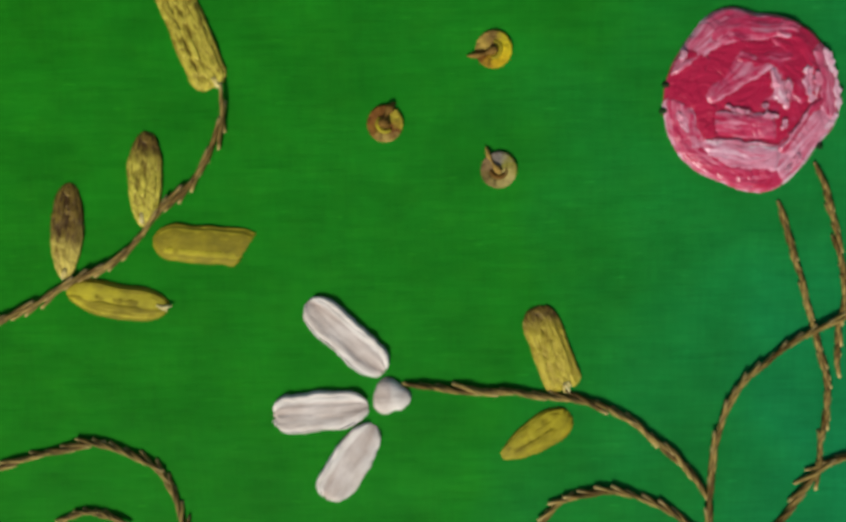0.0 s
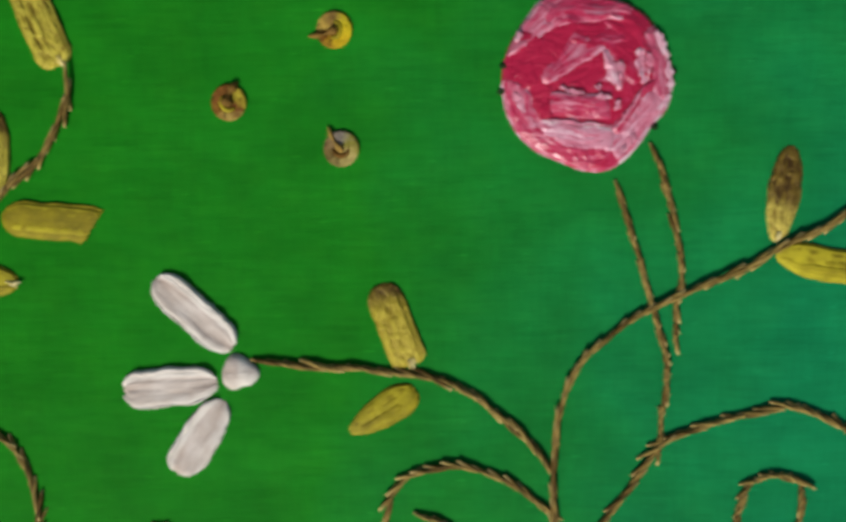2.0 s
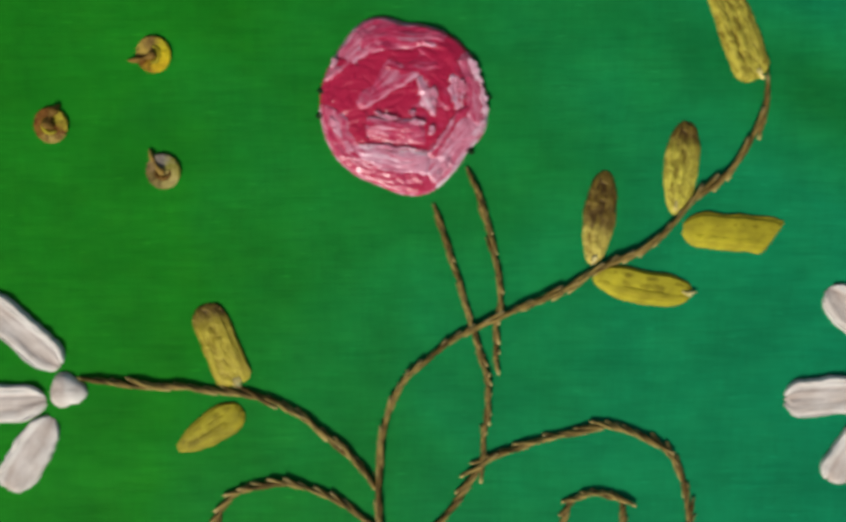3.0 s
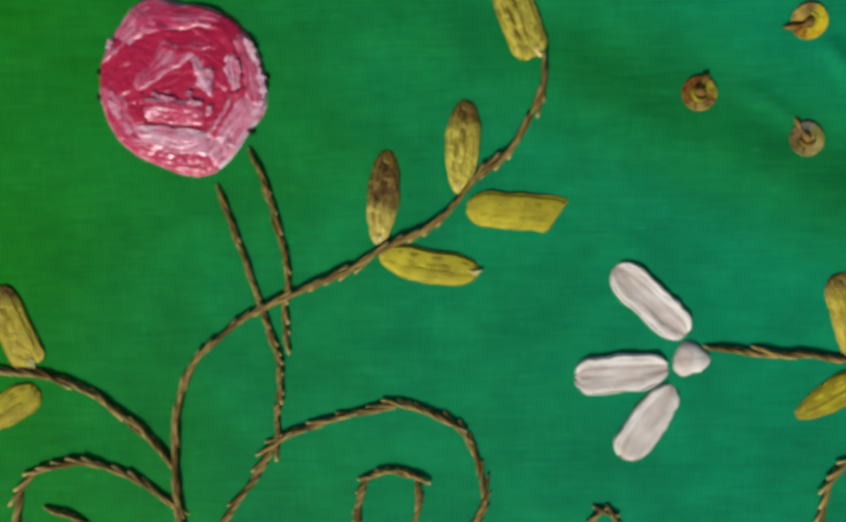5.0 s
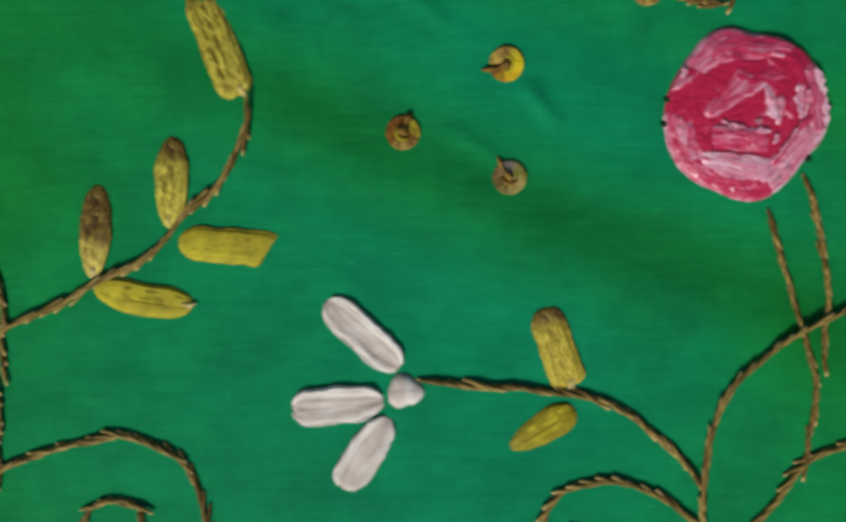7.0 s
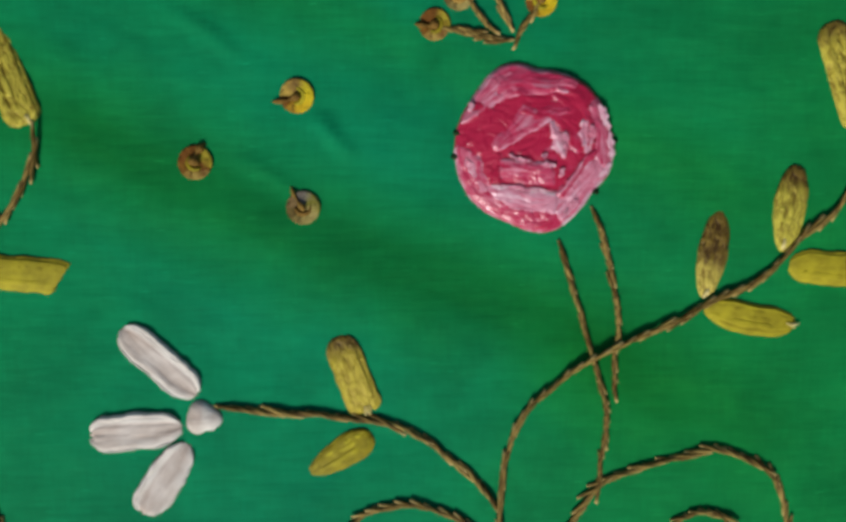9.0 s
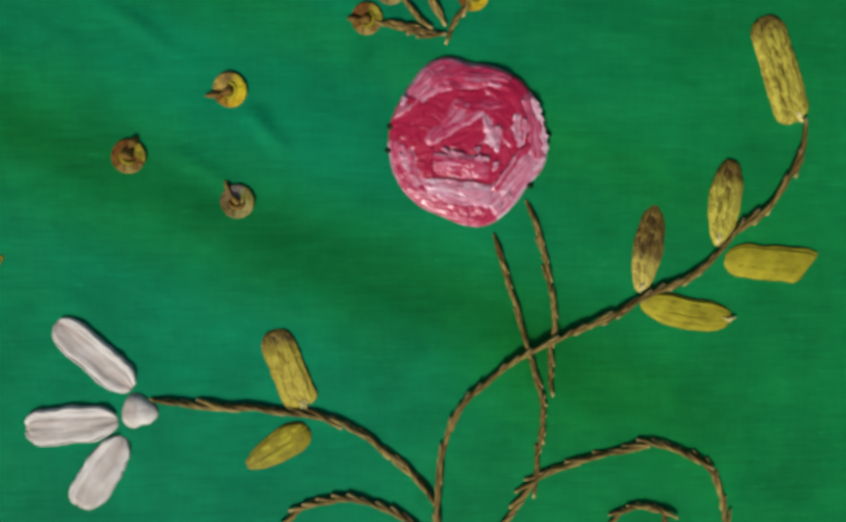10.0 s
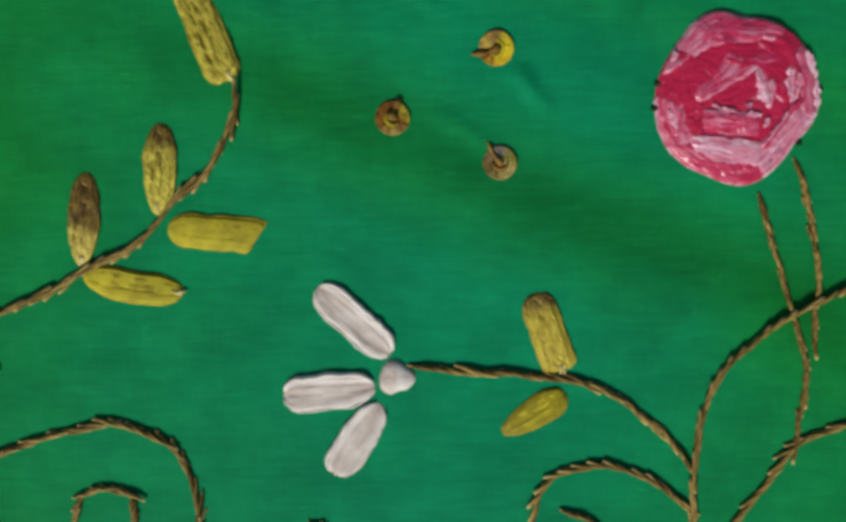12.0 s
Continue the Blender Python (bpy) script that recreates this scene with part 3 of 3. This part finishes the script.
ROSE_HIGHLIGHTS = (   # ends, width and height of the pale strips that paint highlights where the ribbon turns over
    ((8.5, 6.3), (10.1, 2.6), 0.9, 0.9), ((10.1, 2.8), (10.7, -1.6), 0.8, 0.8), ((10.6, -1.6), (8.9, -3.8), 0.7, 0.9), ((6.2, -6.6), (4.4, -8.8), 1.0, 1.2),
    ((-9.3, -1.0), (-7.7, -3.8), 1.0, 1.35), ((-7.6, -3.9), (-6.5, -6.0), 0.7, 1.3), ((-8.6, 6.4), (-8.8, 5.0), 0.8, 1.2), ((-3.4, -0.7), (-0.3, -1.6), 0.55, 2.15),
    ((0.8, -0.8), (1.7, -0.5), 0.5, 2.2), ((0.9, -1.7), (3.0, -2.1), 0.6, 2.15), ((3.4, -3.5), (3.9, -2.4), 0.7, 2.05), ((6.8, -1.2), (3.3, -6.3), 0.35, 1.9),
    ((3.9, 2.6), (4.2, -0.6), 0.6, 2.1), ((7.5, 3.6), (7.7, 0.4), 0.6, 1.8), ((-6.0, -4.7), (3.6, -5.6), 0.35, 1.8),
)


def rose():
    top = thing("ribbon_rose", seat(-0.5, 16.3), "glossy crimson and pink folded satin ribbon rose", "flower", "ribbon roses")
    rows = []
    for r, z in ((1.0, -0.2), (1.0, 0.45), (0.9, 0.85), (0.6, 1.2), (0.25, 1.3), (0.02, 1.3)):
        rows.append([(*(rim(math.degrees(q)) * 0.96 * r).xy, z) for q in (2 * math.pi * j / 60 for j in range(60))])
    base = part("base", grid(rows, True), ROSE, top)
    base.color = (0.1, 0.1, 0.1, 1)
    for seed, (outer, inner, bow, z0, z1, tone) in enumerate(OUTER_FOLDS + INNER_FOLDS + HEART_FOLDS):
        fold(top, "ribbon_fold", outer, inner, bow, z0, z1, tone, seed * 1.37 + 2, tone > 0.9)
    for seed, (a, c, width, z) in enumerate(ROSE_HIGHLIGHTS):
        across = (Vector(c) - Vector(a)).orthogonal().normalized() * width / 2
        one, two = (Vector(a) + across, Vector(c) + across), (Vector(a) - across, Vector(c) - across)
        if one[0].length < two[0].length:
            one, two = two, one
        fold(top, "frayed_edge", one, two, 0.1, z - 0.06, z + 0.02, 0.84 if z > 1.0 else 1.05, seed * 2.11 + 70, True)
    # dark stitches added where small shadows fall beside the rim
    for turn, r in ((168, 10.9), (185, 11.0), (6, 11.2), (-33, 10.6)):
        q = radians(turn)
        x, y = r * math.cos(q), r * math.sin(q)
        part("edge_stitch", tube([(x * s, y * s, z) for s, z in ((0.92, 0.2), (0.97, 0.2), (1.01, 0.12), (1.03, 0.05))], [0.3, 0.4, 0.36, 0.2], 6), EDGE_SHADE, top, "dark green stitch standing in for a small shadow")
    copy_thing(top, seat(PERIOD - 0.5, 16.3))


# ---- sequins ----
def sequin_mesh(material):
    """A cup sequin with a hole."""
    sides = 24
    rings = ((2.3, 0.06), (2.42, 0.14), (2.3, 0.22), (1.6, 0.26), (0.9, 0.23), (0.42, 0.2), (0.32, 0.14), (0.42, 0.06))
    bm = bmesh.new()
    vs = [[bm.verts.new((r * math.cos(q), r * math.sin(q), z + 0.05 * math.sin(3 * q + r))) for q in (2 * math.pi * j / sides for j in range(sides))] for r, z in rings]
    for i in range(len(rings)):
        for j in range(sides):
            i2, j2 = (i + 1) % len(rings), (j + 1) % sides
            bm.faces.new((vs[i][j], vs[i2][j], vs[i2][j2], vs[i][j2]))
    return mesh_of("disc", bm, material, False)


DISCS = {kind: sequin_mesh(material) for kind, material in FOIL.items()}
SEQUIN_LABEL = {"gold": "gold foil sequin with painted olive reflections, tacked with thread", "brown": "brown and gold foil sequin under a thick thread tack",
                "pale": "dull lilac and gold foil sequin, tacked with brown thread"}


def sequin(x, y, turn, thread, kind="gold", size=1.0, thick=0.38):
    top = thing("sequin", seat(x, y), SEQUIN_LABEL[kind], "sequin", "sequins")
    disc = part("disc", DISCS[kind], None, top)
    disc.matrix_basis = pose(0, 0, 0.0001, 3, -4, 0) @ Matrix.Diagonal((size, size, 1, 1))
    tack = part("tack_thread", tube([(-0.4 + (thread + 0.4) * s, 0.3 * math.sin(s * 3), 0.2 + 0.42 * math.sin(math.pi * min(1, 0.2 + s * 0.8))) for s in (i / 12 for i in range(13))],
                                    [thick * (0.8 + 0.4 * math.sin(i * 0.9)) * (1 - 0.5 * i / 12) for i in range(13)], 7), TAN, top)
    tack.matrix_basis = pose(0, 0, 0, 0, 0, turn)
    loop = part("thread_loop", tube([(1.0 * math.cos(q), 0.9 * math.sin(q), 0.34) for q in (0.35 * i for i in range(11))], [0.12 + 0.2 * math.sin(math.pi * (i + 1) / 12) for i in range(11)], 6), TAN if kind == "pale" else YELLOW, top)
    loop.matrix_basis = pose(0, 0, 0, 0, 0, turn + 60)
    return top


# ---- the embroidery, repeat by repeat ----
BRANCH = [(-2.6, -50), (-4.2, -43.5), (-4.5, -38.0), (-4.5, -34.0), (-4.2, -30.0), (-3.6, -26.6), (-2.4, -23.1), (-0.4, -19.6), (2.3, -17.0), (5.2, -14.8), (8.0, -13.1), (11.0, -11.8), (14.3, -10.4), (18.2, -8.8), (21.7, -7.2), (25.5, -4.9), (29.7, -3.0), (32.3, -1.4), (34.5, 0.7), (37.9, 4.5), (41.3, 7.0), (43.8, 10.6), (45.9, 14.5), (46.5, 18.2), (46.0, 20.6)]
FLOWER_STEM = [(-43.8, -19.5), (-39.4, -19.9), (-35.2, -20.2), (-30.7, -20.6), (-26.2, -21.0), (-22.4, -21.5), (-20.2, -22.2), (-16.5, -23.8), (-13.1, -26.3), (-9.6, -29.2), (-6.9, -32.1), (-4.8, -34.9), (-3.6, -36.6)]
ROSE_STEM_A = [(3.6, 3.2), (4.7, -0.5), (6.2, -5.2), (7.6, -9.9), (8.5, -12.9), (9.3, -15.8), (10.4, -19.3), (10.6, -21.8), (10.4, -24.8), (9.9, -27.8), (9.8, -30.8), (9.2, -34.0)]
ROSE_STEM_B = [(8.0, 8.0), (9.1, 5.4), (10.3, 1.5), (11.3, -2.8), (12.1, -7.4), (12.1, -10.0), (11.7, -12.9), (11.7, -15.9), (11.8, -19.2)]
SCROLL = [(-1.5, -50), (1.4, -44.2), (3.8, -40.4), (6.7, -36.5), (8.1, -33.8), (9.6, -31.8), (12.4, -30.4), (16.0, -29.0), (19.8, -28.0), (23.6, -27.2), (27.0, -26.7), (30.8, -27.9), (34.6, -29.9), (36.3, -32.2), (37.4, -35.2), (38.3, -38.6), (38.0, -41.8), (35.6, -45.6), (31.5, -48.6)]
INNER = [(23.5, -50.5), (21.2, -47.4), (20.5, -43.6), (20.9, -40.3), (21.4, -38.4), (22.7, -37.0), (25.5, -36.2), (28.5, -36.9), (31.2, -38.0)]
INNER_END = [(28.6, -37.6), (29.2, -41.0), (28.2, -44.6)]
LEFT_SCROLL = [(-3.9, -41.4), (-5.7, -40.2), (-7.5, -38.8), (-10.4, -36.8), (-13.7, -35.3), (-17.3, -34.4), (-21.0, -34.7), (-24.0, -35.7), (-25.9, -37.6), (-27.0, -40.0), (-27.5, -43.5), (-27.0, -47.0), (-24.5, -50.0)]
LEFT_INNER = [(-23.0, -41.3), (-20.9, -41.8), (-18.6, -43.0), (-16.8, -45.2)]
LOWER_TIP = [(-60.2, -45.4), (-59.2, -43.5), (-57.8, -42.6), (-56.4, -43.5), (-55.4, -45.4)]
STEM_LABEL = "brown twisted thread {} in slanted stem stitch"


def build_branch(k):
    stem("vine_stem", STEM_LABEL.format("vine"), "stem", BRANCH, k, 6.2, 6, 0.25, "stems")
    stem("scroll", STEM_LABEL.format("scroll"), "scroll", SCROLL, k, 6.2, -7, 0, "scrolls")
    stem("inner_scroll", STEM_LABEL.format("inner curl"), "scroll", INNER, k, 4.0, -10, 0, "scrolls")
    stem("scroll_end", STEM_LABEL.format("short curl end"), "scroll", INNER_END, k, 4.0, -10, 0, "scrolls")


def build_rose_stems(k):
    stem("rose_stem", STEM_LABEL.format("long rose stem"), "stem", ROSE_STEM_A, k, 4.0, 6, 0, "stems", 0.8)
    stem("rose_stem", STEM_LABEL.format("short rose stem"), "stem", ROSE_STEM_B, k, 4.0, 6, 0, "stems", 0.8)


def build_flower_stem(k):
    stem("flower_stem", STEM_LABEL.format("flower stem"), "stem", FLOWER_STEM, k, 6.2, -6, 0, "stems", 1.0)
    stem("left_scroll", STEM_LABEL.format("curling tendril"), "scroll", LEFT_SCROLL, k, 6.2, -7, 0, "scrolls")
    stem("left_inner_scroll", STEM_LABEL.format("small inner curl"), "scroll", LEFT_INNER, k, 4.0, -8, 0, "scrolls")
    stem("lower_scroll", STEM_LABEL.format("arched tendril top"), "scroll", LOWER_TIP, k, 4.0, -8, 0, "scrolls")


def leaf_set(specs, repeats):
    for spec in specs:
        first = leaf(*spec[:-1], **spec[-1])
        x, y = spec[2]
        turn = math.degrees(math.atan2(spec[3][1] - y, spec[3][0] - x))
        for k in repeats:
            if k:
                copy_thing(first, seat(x + PERIOD * k, y, turn))


BRANCH_LEAVES = [
    ("dark_gold_leaf", "antique gold metallic-thread leaf standing beside a vine", (24.45, -4.6), (26.0, 8.0), 4.3, 0.66, 0.50, ZARI_DARK, dict(strands=7, rough=0.14, glint=(0.06, 0.0))),
    ("gold_leaf", "glinting gold metallic-thread leaf standing beside a vine", (35.4, 1.9), (36.3, 14.3), 4.5, 0.62, 0.42, ZARI, dict(strands=7, rough=0.16, glint=(0.1, 0.3))),
    ("yellow_leaf", "mustard yellow satin-stitch leaf with a blunt cut end", (36.2, 0.2), (48.6, -0.9), 5.0, 0.26, 0.10, YELLOW, dict(strands=9, height=0.66, ply=0.12, slant=0.10, cut=0.84, taper=0.04, rough=0.05)),
    ("yellow_leaf", "mustard yellow satin-stitch leaf under a vine", (24.5, -5.8), (37.9, -8.5), 4.6, 0.42, 0.36, YELLOW, dict(strands=9, height=0.66, ply=0.12, bend=-0.35, rough=0.05, glint=(0.97, 0.1))),
    ("long_gold_leaf", "long gold metallic-thread leaf at a vine's tip", (45.2, 19.2), (39.8, 33.6), 4.9, 0.14, 0.16, ZARI_BRIGHT, dict(strands=8, rough=0.16, glint=(0.03, -0.5))),
]
FLOWER_LEAVES = [
    ("gold_leaf", "dull gold metallic-thread leaf above a flower stem", (-23.5, -20.4), (-27.5, -9.2), 4.9, 0.12, 0.26, ZARI_SOFT, dict(strands=7, rough=0.09, ply=0.16, glint=(0.04, -0.2))),
    ("yellow_leaf", "small mustard yellow satin-stitch leaf below a flower stem", (-22.8, -23.7), (-32.0, -29.5), 4.8, 0.30, 0.85, YELLOW, dict(strands=9, height=0.66, ply=0.13, rough=0.10)),
]

build_table()
build_cloth()
for k in (-1, 0, 1):
    build_branch(k)
leaf_set(BRANCH_LEAVES, (0, -1, 1))
leaf_set(FLOWER_LEAVES, (0, 1))
for k in (0, 1):
    build_rose_stems(k)
    build_flower_stem(k)
    sequin(-32.5 + PERIOD * k, 23.35, 192, 3.4, "gold", 0.95, 0.5)
    sequin(-46.3 + PERIOD * k, 14.5, 62, 2.9, "brown", 0.95, 0.8)
    sequin(-32.0 + PERIOD * k, 8.4, 118, 3.4, "pale", 0.95, 0.42)
white_flower()
rose()

# the berry sprig above the second rose
for sx, sy, turn, kind in ((-14.1, 32.7, 178, "brown"), (-10.9, 36.6, 120, "pale"), (0.1, 35.9, 60, "gold")):
    sequin(sx + PERIOD, sy, turn, 2.6, kind, 0.86, 0.6)
for points in ([(-13.4, 32.5), (-10.2, 31.7), (-7.4, 30.9), (-4.0, 30.6)], [(-11.6, 32.3), (-8.6, 31.6), (-5.4, 30.9)], [(-9.4, 36.0), (-8.6, 34.7), (-7.2, 33.0), (-5.2, 30.9)],
               [(-6.0, 37.4), (-5.6, 35.8), (-4.8, 33.8), (-3.8, 31.4)], [(-0.6, 34.8), (-1.4, 33.7), (-2.4, 32.3), (-3.2, 30.8)]):
    stem("sprig_stem", STEM_LABEL.format("sprig stalk"), "stem", points, 1, 4.0, 8, 0, "sprig stalks")
